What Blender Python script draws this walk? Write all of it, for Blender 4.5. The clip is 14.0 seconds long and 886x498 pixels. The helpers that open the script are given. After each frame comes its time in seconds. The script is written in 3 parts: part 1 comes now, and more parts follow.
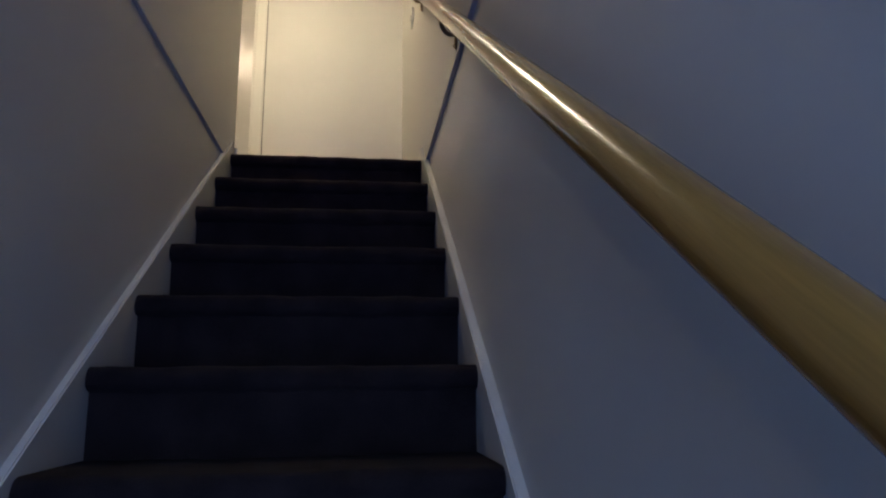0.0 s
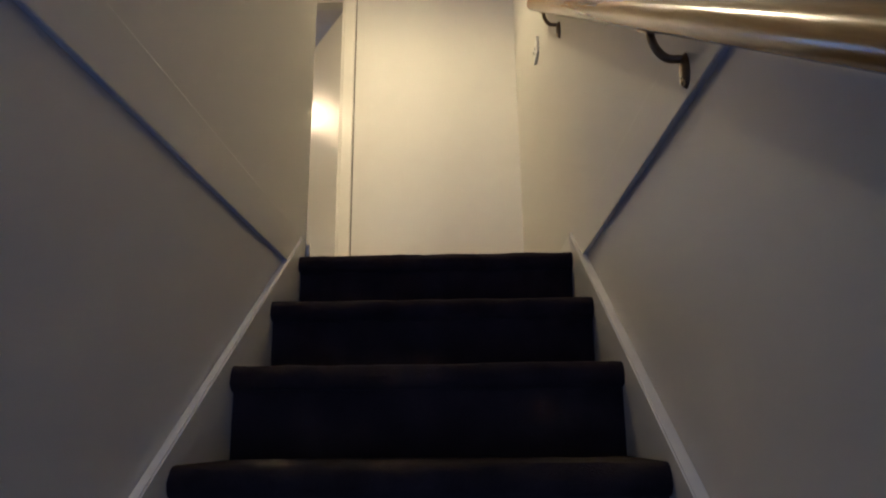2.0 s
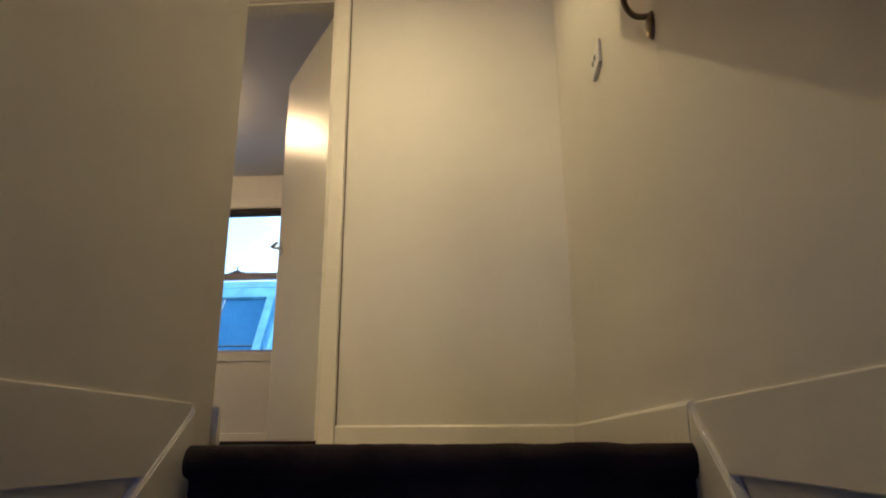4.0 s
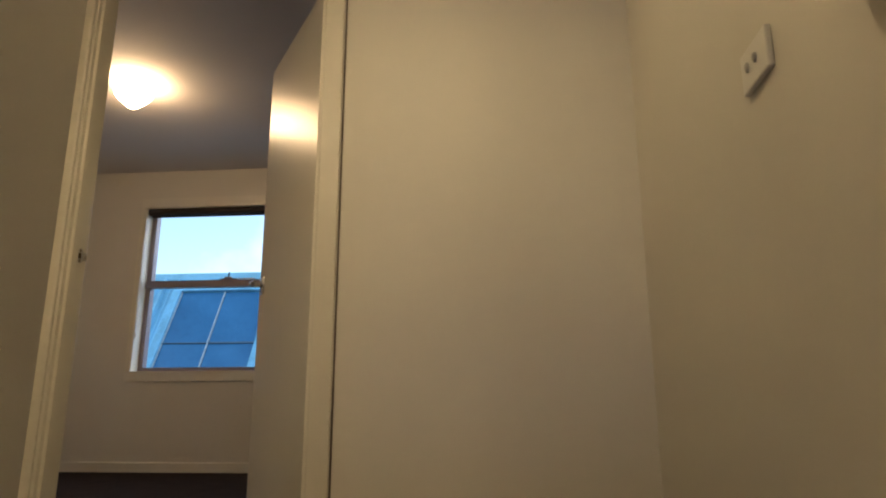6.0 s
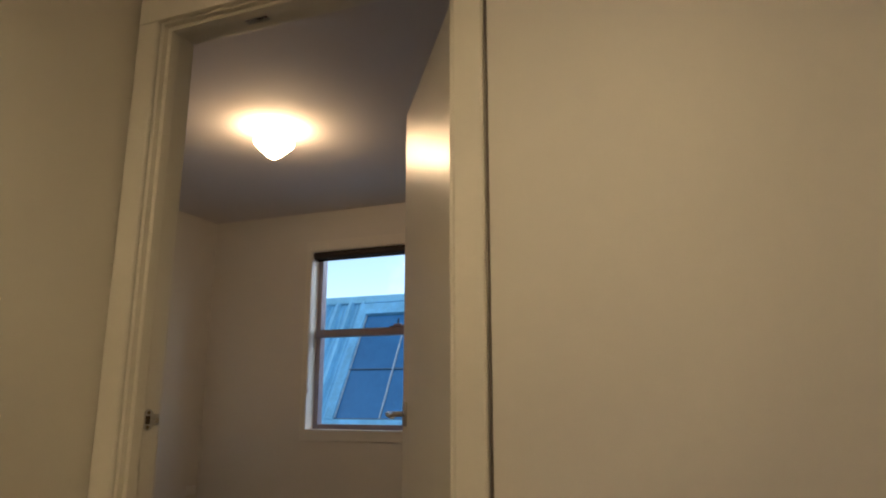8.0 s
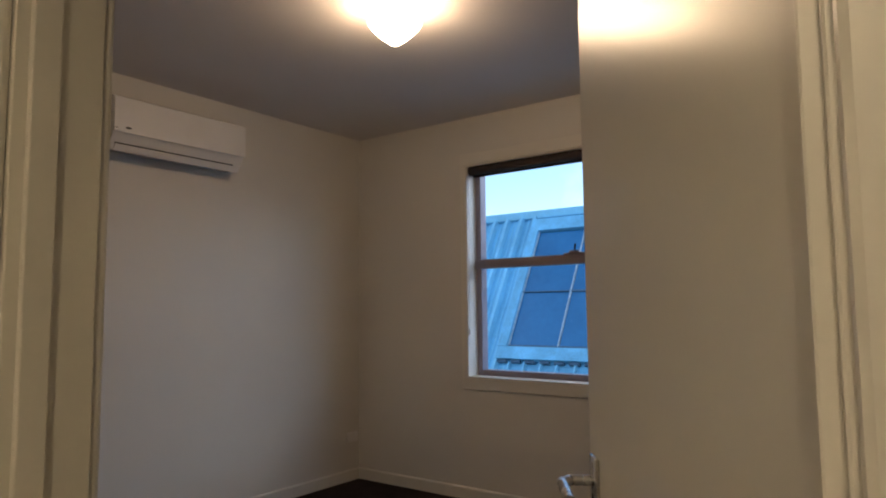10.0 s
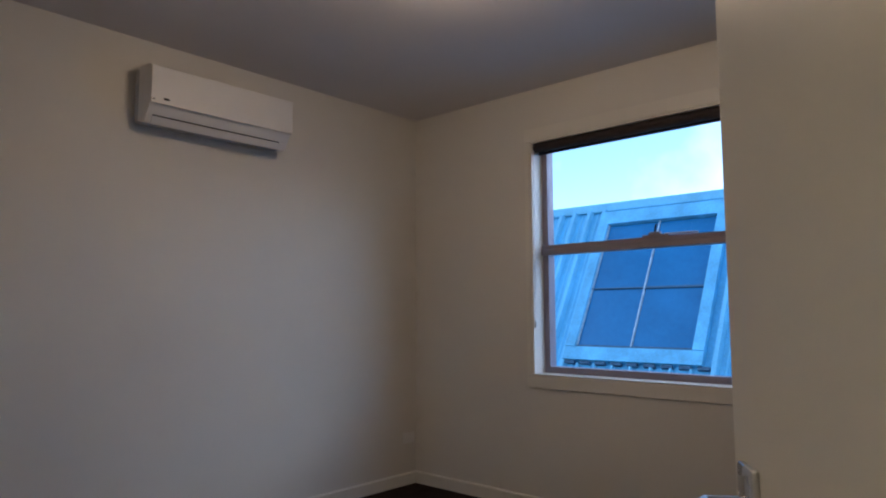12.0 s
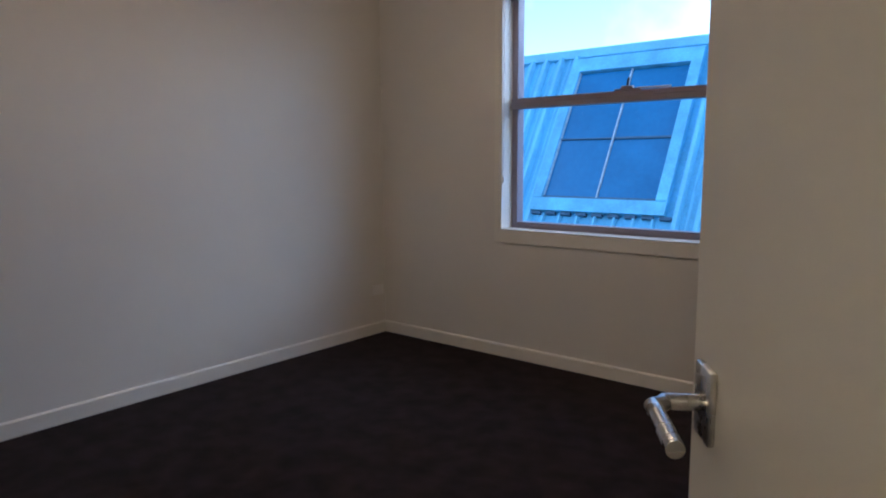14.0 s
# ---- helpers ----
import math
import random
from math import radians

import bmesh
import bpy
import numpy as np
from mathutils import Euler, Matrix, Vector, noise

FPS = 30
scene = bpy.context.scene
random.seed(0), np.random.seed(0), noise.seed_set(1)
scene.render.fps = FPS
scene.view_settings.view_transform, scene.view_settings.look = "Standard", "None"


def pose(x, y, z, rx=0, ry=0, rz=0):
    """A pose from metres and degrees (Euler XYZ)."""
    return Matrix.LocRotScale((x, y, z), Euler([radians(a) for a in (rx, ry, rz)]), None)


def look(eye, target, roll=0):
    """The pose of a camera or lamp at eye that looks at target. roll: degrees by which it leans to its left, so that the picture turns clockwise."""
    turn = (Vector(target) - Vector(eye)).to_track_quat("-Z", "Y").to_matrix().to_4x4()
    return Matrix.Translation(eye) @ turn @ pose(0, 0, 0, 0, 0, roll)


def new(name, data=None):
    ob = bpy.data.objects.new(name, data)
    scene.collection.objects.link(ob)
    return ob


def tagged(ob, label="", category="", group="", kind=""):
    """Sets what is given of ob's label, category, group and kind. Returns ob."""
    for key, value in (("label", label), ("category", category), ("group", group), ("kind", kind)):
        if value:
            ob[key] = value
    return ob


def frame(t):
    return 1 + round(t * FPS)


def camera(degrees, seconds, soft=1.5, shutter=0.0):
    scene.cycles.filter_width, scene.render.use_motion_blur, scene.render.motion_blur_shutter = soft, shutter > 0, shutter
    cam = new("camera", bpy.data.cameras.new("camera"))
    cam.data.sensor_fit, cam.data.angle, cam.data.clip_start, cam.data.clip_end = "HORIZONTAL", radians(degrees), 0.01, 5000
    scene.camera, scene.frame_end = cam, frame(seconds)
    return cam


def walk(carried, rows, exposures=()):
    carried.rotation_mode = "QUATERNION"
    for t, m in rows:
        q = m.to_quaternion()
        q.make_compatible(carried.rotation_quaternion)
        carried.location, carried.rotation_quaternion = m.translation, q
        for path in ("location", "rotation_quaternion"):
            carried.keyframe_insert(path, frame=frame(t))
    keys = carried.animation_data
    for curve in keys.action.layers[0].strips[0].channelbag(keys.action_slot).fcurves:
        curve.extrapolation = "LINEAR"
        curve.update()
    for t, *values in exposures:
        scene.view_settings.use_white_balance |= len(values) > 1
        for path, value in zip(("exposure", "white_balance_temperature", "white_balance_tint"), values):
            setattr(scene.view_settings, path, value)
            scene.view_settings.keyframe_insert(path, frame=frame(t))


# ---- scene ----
cam = camera(67.2, 14.0, soft=2.0)
PATH = [
    (0, (0.755, -4.392, -0.998), (1.0, -2.451, -0.583), -0.6),
    (0.5, (0.683, -4.169, -0.916), (0.782, -2.242, -0.388), -0.5),
    (1, (0.665, -3.963, -0.823), (0.706, -2.037, -0.29), -0.5),
    (1.5, (0.676, -3.743, -0.666), (0.661, -1.815, -0.133), -0.5),
    (2, (0.682, -3.525, -0.513), (0.631, -1.598, 0.018), -0.6),
    (2.5, (0.712, -3.305, -0.359), (0.622, -1.379, 0.172), -0.6),
    (3, (0.687, -3.113, -0.221), (0.58, -1.183, 0.295), -0.5),
    (3.5, (0.691, -2.917, -0.146), (0.582, -0.994, 0.395), -0.4),
    (3.7, (0.706, -2.828, -0.084), (0.576, -0.911, 0.472), -0.4),
    (5.8, (0.598, -2.091, 0.454), (0.442, -0.159, 0.95), -0.1),
    (6, (0.59, -2.026, 0.5), (0.42, -0.09, 0.973), -0.1),
    (6.5, (0.596, -1.85, 0.654), (0.303, 0.075, 1.112), -0.1),
    (7, (0.534, -1.671, 0.749), (0.044, 0.216, 1.197), -0.1),
    (7.5, (0.517, -1.467, 0.926), (-0.079, 0.389, 1.371), -0.2),
    (8, (0.469, -1.255, 1.067), (-0.242, 0.562, 1.507), -0.0),
    (8.5, (0.34, -1.037, 1.101), (-0.556, 0.719, 1.439), 0.0),
    (9, (0.283, -0.824, 1.215), (-0.719, 0.89, 1.449), -0.1),
    (11.3, (-0.24, 0.063, 1.316), (-1.565, 1.548, 1.51), -0.5),
    (11.5, (-0.238, 0.051, 1.282), (-1.565, 1.533, 1.493), -0.1),
    (12, (-0.198, 0.005, 1.209), (-1.531, 1.484, 1.399), -0.2),
    (12.5, (-0.173, -0.142, 1.158), (-1.528, 1.329, 1.201), -0.3),
    (13, (-0.121, -0.226, 1.123), (-1.47, 1.241, 0.955), -0.1),
    (13.5, (-0.105, -0.185, 1.132), (-1.425, 1.296, 0.879), -0.1),
    (14, (-0.221, 0.042, 1.263), (-1.479, 1.574, 0.997), -0.4),
]
walk(cam, [(t, look(eye, target, roll)) for t, eye, target, roll in PATH], [(0, 2.45, 5450, 10), (1.5, 2.53, 5550, 9), (3.0, 2.6, 5950, 8), (3.7, 2.32, 6200, 8), (5.8, 1.5, 6750, 10), (7, 1.28, 6700, 12), (9.2, 1.18, 6300, 13), (11.3, 1.44, 5500, 14), (12, 1.42, 5300, 14), (14, 1.64, 5200, 14)])

# ---- light ----
world = bpy.data.worlds.new("sky")
scene.world = world
world.use_nodes = True
_wt = world.node_tree
_bg = _wt.nodes["Background"]
_sky = _wt.nodes.new("ShaderNodeTexSky")
_sky.sky_type = "NISHITA"
_sky.sun_disc = False
_sky.sun_elevation = radians(26)
_sky.sun_rotation = radians(50)
_sky.air_density, _sky.dust_density, _sky.ozone_density = 1.0, 0.7, 3.0
# thin broken cloud over the clear sky
_tc, _no, _mp, _mx = (_wt.nodes.new(k) for k in ("ShaderNodeTexCoord", "ShaderNodeTexNoise", "ShaderNodeMapRange", "ShaderNodeMixRGB"))
_no.inputs["Scale"].default_value, _no.inputs["Detail"].default_value = 5.0, 5.0
_mp.inputs["From Min"].default_value, _mp.inputs["From Max"].default_value = 0.42, 0.66
_mp.inputs["To Min"].default_value, _mp.inputs["To Max"].default_value = 0.0, 0.55
_mx.inputs[2].default_value = (5.6, 6.6, 7.2, 1)
_wt.links.new(_tc.outputs["Generated"], _no.inputs["Vector"])
_wt.links.new(_no.outputs["Fac"], _mp.inputs["Value"])
_wt.links.new(_mp.outputs[0], _mx.inputs[0])
_wt.links.new(_sky.outputs[0], _mx.inputs[1])
_wt.links.new(_mx.outputs[0], _bg.inputs[0])
_bg.inputs[1].default_value = 0.135


def lamp(name, kind, energy, color, m, size=0.1, size_y=None):
    data = bpy.data.lights.new(name, kind)
    data.energy, data.color = energy, color
    if kind == "SUN":
        data.angle = radians(size)
    elif kind == "AREA":
        data.shape, data.size, data.size_y = "RECTANGLE", size, size_y or size
    else:
        data.shadow_soft_size = size
    ob = new(name, data)
    ob.matrix_world = m
    return ob


# weak sun behind cloud
lamp("sun", "SUN", 0.31, (0.66, 0.82, 1.0), look((6.9, 5.8, 4.4), (0, 0, 0)), 60)
# sky light in the window of the lower hall
lamp("hall_daylight", "AREA", 4.2, (0.19, 0.33, 1.0), look((0.6, -6.72, -1.2), (0.6, 0.0, -0.2)), 1.1, 1.5)


# ---- materials ----
def material(name, color, rough=0.6, metal=0.0, spread=0.06, scale=6.0, grain=250.0, bump=0.05, coat=0.0, spec=0.5, vary=0.08):
    m = bpy.data.materials.new(name)
    m.use_nodes = True
    n, l = m.node_tree.nodes, m.node_tree.links
    b = n["Principled BSDF"]
    b.inputs["Roughness"].default_value, b.inputs["Metallic"].default_value = rough, metal
    b.inputs["Coat Weight"].default_value = coat
    b.inputs["Specular IOR Level"].default_value = spec
    tc = n.new("ShaderNodeTexCoord")
    big, fine = n.new("ShaderNodeTexNoise"), n.new("ShaderNodeTexNoise")
    big.inputs["Scale"].default_value, fine.inputs["Scale"].default_value = scale, grain
    big.inputs["Detail"].default_value = 4
    l.new(tc.outputs["Object"], big.inputs["Vector"])
    l.new(tc.outputs["Object"], fine.inputs["Vector"])
    mix = n.new("ShaderNodeMath")
    mix.operation = "MULTIPLY_ADD"
    l.new(fine.outputs["Fac"], mix.inputs[0])
    mix.inputs[1].default_value = 0.35
    l.new(big.outputs["Fac"], mix.inputs[2])
    ramp = n.new("ShaderNodeValToRGB")
    lo, hi = ramp.color_ramp.elements
    lo.position, hi.position = 0.4, 0.95
    lo.color = (*[c * (1 - spread) for c in color], 1)
    hi.color = (*[min(1, c * (1 + spread)) for c in color], 1)
    l.new(mix.outputs[0], ramp.inputs[0])
    l.new(ramp.outputs[0], b.inputs["Base Color"])
    bp = n.new("ShaderNodeBump")
    bp.inputs["Strength"].default_value, bp.inputs["Distance"].default_value = bump, 0.004
    l.new(mix.outputs[0], bp.inputs["Height"])
    l.new(bp.outputs[0], b.inputs["Normal"])
    rr = n.new("ShaderNodeMapRange")
    rr.inputs["To Min"].default_value, rr.inputs["To Max"].default_value = max(0.02, rough - vary), min(1, rough + vary)
    l.new(big.outputs["Fac"], rr.inputs["Value"])
    l.new(rr.outputs[0], b.inputs["Roughness"])
    return m


def carpet_material():
    m = material("dark_carpet", (0.0225, 0.0155, 0.0155), 0.95, 0, 0.5, 9, 420, 1.0, spec=0.06)
    b = m.node_tree.nodes["Principled BSDF"]
    b.inputs["Sheen Weight"].default_value = 0.02
    b.inputs["Sheen Roughness"].default_value = 0.6
    return m


def wood_material():
    m = material("varnished_pine", (0.43, 0.225, 0.045), 0.22, 0, 0.25, 5, 60, 0.04, coat=0.15)
    n, l = m.node_tree.nodes, m.node_tree.links
    tc, mp = n.new("ShaderNodeTexCoord"), n.new("ShaderNodeMapping")
    mp.inputs["Scale"].default_value = (14, 14, 0.6)
    l.new(tc.outputs["Object"], mp.inputs["Vector"])
    for t in [k for k in n if k.type == "TEX_NOISE"]:
        l.new(mp.outputs[0], t.inputs["Vector"])
        t.inputs["Scale"].default_value *= 0.6
    return m


def glass_material():
    m = bpy.data.materials.new("window_glass")
    m.use_nodes = True
    b = m.node_tree.nodes["Principled BSDF"]
    b.inputs["Base Color"].default_value = (0.97, 0.99, 1, 1)
    b.inputs["Transmission Weight"].default_value = 1.0
    b.inputs["Roughness"].default_value = 0.0
    b.inputs["IOR"].default_value = 1.05
    return m


def glow_material(name, color, strength):
    m = bpy.data.materials.new(name)
    m.use_nodes = True
    b = m.node_tree.nodes["Principled BSDF"]
    b.inputs["Emission Color"].default_value = (*color, 1)
    b.inputs["Emission Strength"].default_value = strength
    return m


WALL = material("wall_paint", (0.72, 0.69, 0.63), 0.55, 0, 0.025, 2.2, 300, 0.06)
CEIL = material("ceiling_paint", (0.74, 0.70, 0.68), 0.8, 0, 0.02, 2, 260, 0.05)
TRIM = material("gloss_trim_paint", (0.76, 0.73, 0.66), 0.32, 0, 0.03, 5, 120, 0.03)
DOOR = material("semigloss_door_paint", (0.74, 0.71, 0.64), 0.3, 0, 0.015, 1.2, 400, 0.008, vary=0.015)
CARPET = carpet_material()
WOOD = wood_material()
BRONZE = material("aged_bronze", (0.22, 0.17, 0.12), 0.33, 1.0, 0.3, 30, 200, 0.05)
BRASS = material("bright_brass", (0.75, 0.62, 0.42), 0.25, 1.0, 0.15, 30, 200, 0.03)
STEEL = material("satin_steel", (0.55, 0.54, 0.52), 0.28, 1.0, 0.1, 40, 300, 0.03)
DARK = material("dark_slot", (0.02, 0.018, 0.016), 0.7, 0, 0.2, 20, 200, 0.02)
PLASTIC = material("white_plastic", (0.80, 0.78, 0.75), 0.38, 0, 0.02, 8, 200, 0.015)
GREYPLASTIC = material("grey_plastic", (0.50, 0.49, 0.48), 0.45, 0, 0.03, 8, 200, 0.02)
ALU = material("powder_coated_aluminium", (0.27, 0.24, 0.28), 0.42, 0.1, 0.06, 9, 300, 0.03)
GAPSHADE = material("gap_shade_brown", (0.16, 0.13, 0.10), 0.8, 0, 0.15, 20, 200, 0.05)
BLIND = material("dark_blind_fabric", (0.035, 0.026, 0.024), 0.85, 0, 0.2, 10, 400, 0.2)
GLASS = glass_material()
ZINC = material("pale_blue_painted_steel", (0.16, 0.44, 0.63), 0.5, 0.15, 0.3, 1.6, 30, 0.08)
ZINCTRIM = material("pale_blue_steel_trim", (0.24, 0.56, 0.74), 0.45, 0.1, 0.2, 2.5, 40, 0.06)
OLDGLASS = material("dull_blue_skylight_glass", (0.034, 0.17, 0.34), 0.18, 0.0, 0.2, 1.4, 20, 0.03)
ZINCEDGE = material("blue_steel_flashing", (0.19, 0.49, 0.68), 0.5, 0.1, 0.35, 3.5, 40, 0.08)
HOLLOW = material("bare_wood_hollow", (0.07, 0.045, 0.025), 0.8, 0, 0.3, 60, 200, 0.1)
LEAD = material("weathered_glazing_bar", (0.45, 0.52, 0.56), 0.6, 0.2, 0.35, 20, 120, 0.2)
DARKLEAD = material("dark_skylight_bar", (0.07, 0.13, 0.19), 0.7, 0.1, 0.3, 20, 120, 0.2)
BRICK = material("rendered_wall", (0.33, 0.32, 0.30), 0.85, 0, 0.15, 2, 60, 0.3)
ASPHALT = material("asphalt", (0.05, 0.05, 0.052), 0.9, 0, 0.3, 1, 80, 0.4)
BULB = glow_material("lit_bulb", (1.0, 0.69, 0.39), 20)
BULB3 = glow_material("unseen_corridor_glow", (1.0, 0.765, 0.46), 24)
BULB2 = glow_material("lit_landing_bulb", (1.0, 0.768, 0.43), 206)


# ---- helpers for meshes ----
def box(bm, x0, y0, z0, x1, y1, z1, bevel=0.0, seg=2, m=None):
    r = bmesh.ops.create_cube(bm, size=1)
    vs = r["verts"]
    t = Matrix.Translation(((x0 + x1) / 2, (y0 + y1) / 2, (z0 + z1) / 2)) @ Matrix.Diagonal((x1 - x0, y1 - y0, z1 - z0, 1))
    bmesh.ops.transform(bm, matrix=(m @ t) if m else t, verts=vs)
    if bevel:
        es = list({e for v in vs for e in v.link_edges})
        bmesh.ops.bevel(bm, geom=es, offset=bevel, segments=seg, affect="EDGES", profile=0.5)
    return bm


def extrude_outline(bm, outline, axis, a, b):
    """A prism: outline of 2D points, pushed along axis from a to b."""
    def at(p, s):
        return {"x": (s, p[0], p[1]), "y": (p[0], s, p[1]), "z": (p[0], p[1], s)}[axis]
    va = [bm.verts.new(at(p, a)) for p in outline]
    vb = [bm.verts.new(at(p, b)) for p in outline]
    n = len(outline)
    bm.faces.new(va)
    bm.faces.new(vb[::-1])
    for i in range(n):
        bm.faces.new((va[i], vb[i], vb[(i + 1) % n], va[(i + 1) % n]))
    bmesh.ops.recalc_face_normals(bm, faces=bm.faces)
    return bm


def rod(bm, p, q, r0, r1=None, seg=20):
    p, q = Vector(p), Vector(q)
    d = q - p
    m = Matrix.Translation((p + q) / 2) @ d.to_track_quat("Z", "Y").to_matrix().to_4x4()
    bmesh.ops.create_cone(bm, cap_ends=True, segments=seg, radius1=r0, radius2=r0 if r1 is None else r1, depth=d.length, matrix=m)
    return bm


def tube(bm, pts, r, seg=12):
    """A round bar swept along points."""
    rings = []
    for i, p in enumerate(pts):
        d = (Vector(pts[min(i + 1, len(pts) - 1)]) - Vector(pts[max(i - 1, 0)])).normalized()
        m = Matrix.Translation(p) @ d.to_track_quat("Z", "X").to_matrix().to_4x4()
        rings.append([bm.verts.new(m @ Vector((r * math.cos(k * math.tau / seg), r * math.sin(k * math.tau / seg), 0))) for k in range(seg)])
    for a, b in zip(rings, rings[1:]):
        for k in range(seg):
            bm.faces.new((a[k], a[(k + 1) % seg], b[(k + 1) % seg], b[k]))
    bm.faces.new(rings[0][::-1])
    bm.faces.new(rings[-1])
    bmesh.ops.recalc_face_normals(bm, faces=bm.faces)
    return bm


def lathe(bm, profile, seg=24, m=None):
    """A turned body: (radius, height) from bottom to top."""
    rings = []
    for r, z in profile:
        rings.append([bm.verts.new((m or Matrix()) @ Vector((r * math.cos(k * math.tau / seg), r * math.sin(k * math.tau / seg), z))) for k in range(seg)])
    for a, b in zip(rings, rings[1:]):
        for k in range(seg):
            bm.faces.new((a[k], a[(k + 1) % seg], b[(k + 1) % seg], b[k]))
    bm.faces.new(rings[0][::-1])
    bm.faces.new(rings[-1])
    bmesh.ops.recalc_face_normals(bm, faces=bm.faces)
    return bm


def mesh_of(name, bm, mat, smooth=False):
    me = bpy.data.meshes.new(name)
    bm.to_mesh(me)
    bm.free()
    me.materials.append(mat)
    if smooth:
        for p in me.polygons:
            p.use_smooth = True
        me.set_sharp_from_angle(angle=radians(40))
    return me


def part(name, bm, mat, parent, label="", smooth=False):
    ob = new(name, mesh_of(name, bm, mat, smooth))
    ob.parent = parent
    if label:
        tagged(ob, label)
    return ob


def thing(name, place, label, category, group="", rz=0, kind=""):
    ob = new(name)
    ob.empty_display_size = 0.1
    ob.matrix_world = pose(*place, 0, 0, rz)
    return tagged(ob, label, category, group, kind)


def slab(name, boxes, mat, label, category, bevel=0.0):
    bm = bmesh.new()
    for b in boxes:
        box(bm, *b, bevel)
    return tagged(new(name, mesh_of(name, bm, mat)), label, category, kind="structure")


# ---- plan ----
XL, XR = 0.186, 1.030          # stair walls above floor level
XLL, XRL = 0.176, 1.040        # the same walls below it, set back
RISE, GO, NOSE = 0.19, 0.2635, -1.595
STEPS = 14
PITCH = RISE / GO
HALL = -RISE * STEPS           # floor of the lower hall
YB = NOSE - GO * (STEPS - 1)   # lowest riser
CEILING = 2.627
RX0, RX1, RY0, RY1 = -3.592, 1.04, 0.10, 3.474
CORR = -4.6                    # end of the unseen corridor added beside the stairs
LW = -0.93                     # landing's far wall
WX0, WX1, WZ0, WZ1 = -2.572, -1.033, 0.822, 2.290
DX0, DX1, DZ = -0.837, 0.0, 2.065

# ---- setting: walls, floors, ceilings ----
slab("wall_landing", [(LW - 0.1, 0, -0.3, DX0 - 0.03, RY0, CEILING), (DX1 + 0.03, 0, -0.3, XR, RY0, CEILING), (DX0 - 0.03, 0, DZ + 0.03, DX1 + 0.03, RY0, CEILING), (RX0 - 0.1, 0.002, -0.3, LW - 0.1, RY0, CEILING)],
     WALL, "cream painted plaster wall with a doorway", "wall")
slab("wall_stair_right", [(XR, -7.0, -0.030, XRL + 0.12, NOSE + 0.03, CEILING), (XRL, -7.0, HALL - 0.1, XRL + 0.12, NOSE + 0.03, -0.0305), (XR, NOSE + 0.0305, -0.3, XRL + 0.12, RY0 - 0.003, CEILING)], WALL, "cream painted plaster wall beside the stairs", "wall")
slab("wall_stair_left", [(XL - 0.12, YB, -0.032, XL, -1.472, CEILING), (XL - 0.12, YB, HALL - 0.1, XLL, NOSE + 0.03, -0.0325), (XL - 0.12, NOSE + 0.0305, -0.3, XL - 0.0005, -1.4725, -0.0325)], WALL, "cream painted plaster wall ending at the landing", "wall")
slab("wall_landing_left", [(LW - 0.12, CORR, -0.3, LW, -0.002, CEILING)], WALL, "cream painted plaster wall of the landing", "wall")
# closes the unseen corridor, which is there only to hold an added lamp
slab("wall_corridor_end", [(LW - 0.12, CORR - 0.12, -0.3, XL - 0.121, CORR - 0.002, CEILING)], WALL, "cream painted plaster wall ending the unseen added corridor", "wall")
slab("wall_room_left", [(RX0 - 0.12, RY0 + 0.002, -0.3, RX0, RY1 + 0.2, CEILING)], WALL, "white painted bedroom wall with an air conditioner", "wall")
slab("wall_room_right", [(RX1, RY0 + 0.002, -0.3, RX1 + 0.12, RY1 + 0.2, CEILING)], WALL, "white painted bedroom wall", "wall")
slab("wall_window", [(RX0, RY1, -0.3, WX0, RY1 + 0.2, CEILING), (WX1, RY1, -0.3, RX1, RY1 + 0.2, CEILING), (WX0, RY1, -0.3, WX1, RY1 + 0.2, WZ0), (WX0, RY1, WZ1, WX1, RY1 + 0.2, CEILING)],
     WALL, "white painted bedroom wall with a window", "wall")
slab("ceiling_room", [(RX0 - 0.12, RY0 - 0.05, CEILING, RX1 + 0.12, RY1 + 0.2, CEILING + 0.12)], CEIL, "flat white painted bedroom ceiling", "ceiling")
slab("ceiling_stairs", [(LW - 0.12, -7.0, CEILING + 0.002, XR + 0.12, RY0 - 0.052, CEILING + 0.12)], CEIL, "flat white painted ceiling over the stairs", "ceiling")
slab("floor_room", [(RX0, 0.001, -0.2, RX1, RY1, 0.018)], CARPET, "dark charcoal carpet over the bedroom floor", "floor")
slab("floor_landing", [(LW, CORR, -0.2, XL - 0.121, -1.4725, -0.004), (LW, -1.472, -0.2, XR, -0.001, -0.004), (XL, NOSE + 0.04, -0.2, XR, -1.472, -0.004)], CARPET, "dark charcoal carpet over the landing", "floor")
# lower hall, closed around the foot of the stairs
slab("floor_hall", [(-1.0, -7.0, HALL - 0.1, XR, YB, HALL)], CARPET, "dark carpet in the lower hall", "floor")
slab("wall_hall", [(-1.12, -7.0, HALL, -1.0, YB + 0.12, CEILING), (-1.0, YB, HALL, XL - 0.121, YB + 0.12, CEILING),
                   (-1.0, -7.0, HALL, 0.0, -6.85, CEILING), (0.0, -7.0, HALL, XR, -6.85, -2.1), (0.0, -7.0, -0.2, XR, -6.85, CEILING)],
     WALL, "cream painted wall of the lower hall", "wall")
slab("ceiling_hall", [(-1.0, -6.85, -0.1, XR, YB - 0.9, 0.1)], CEIL, "white ceiling of the lower hall", "ceiling")


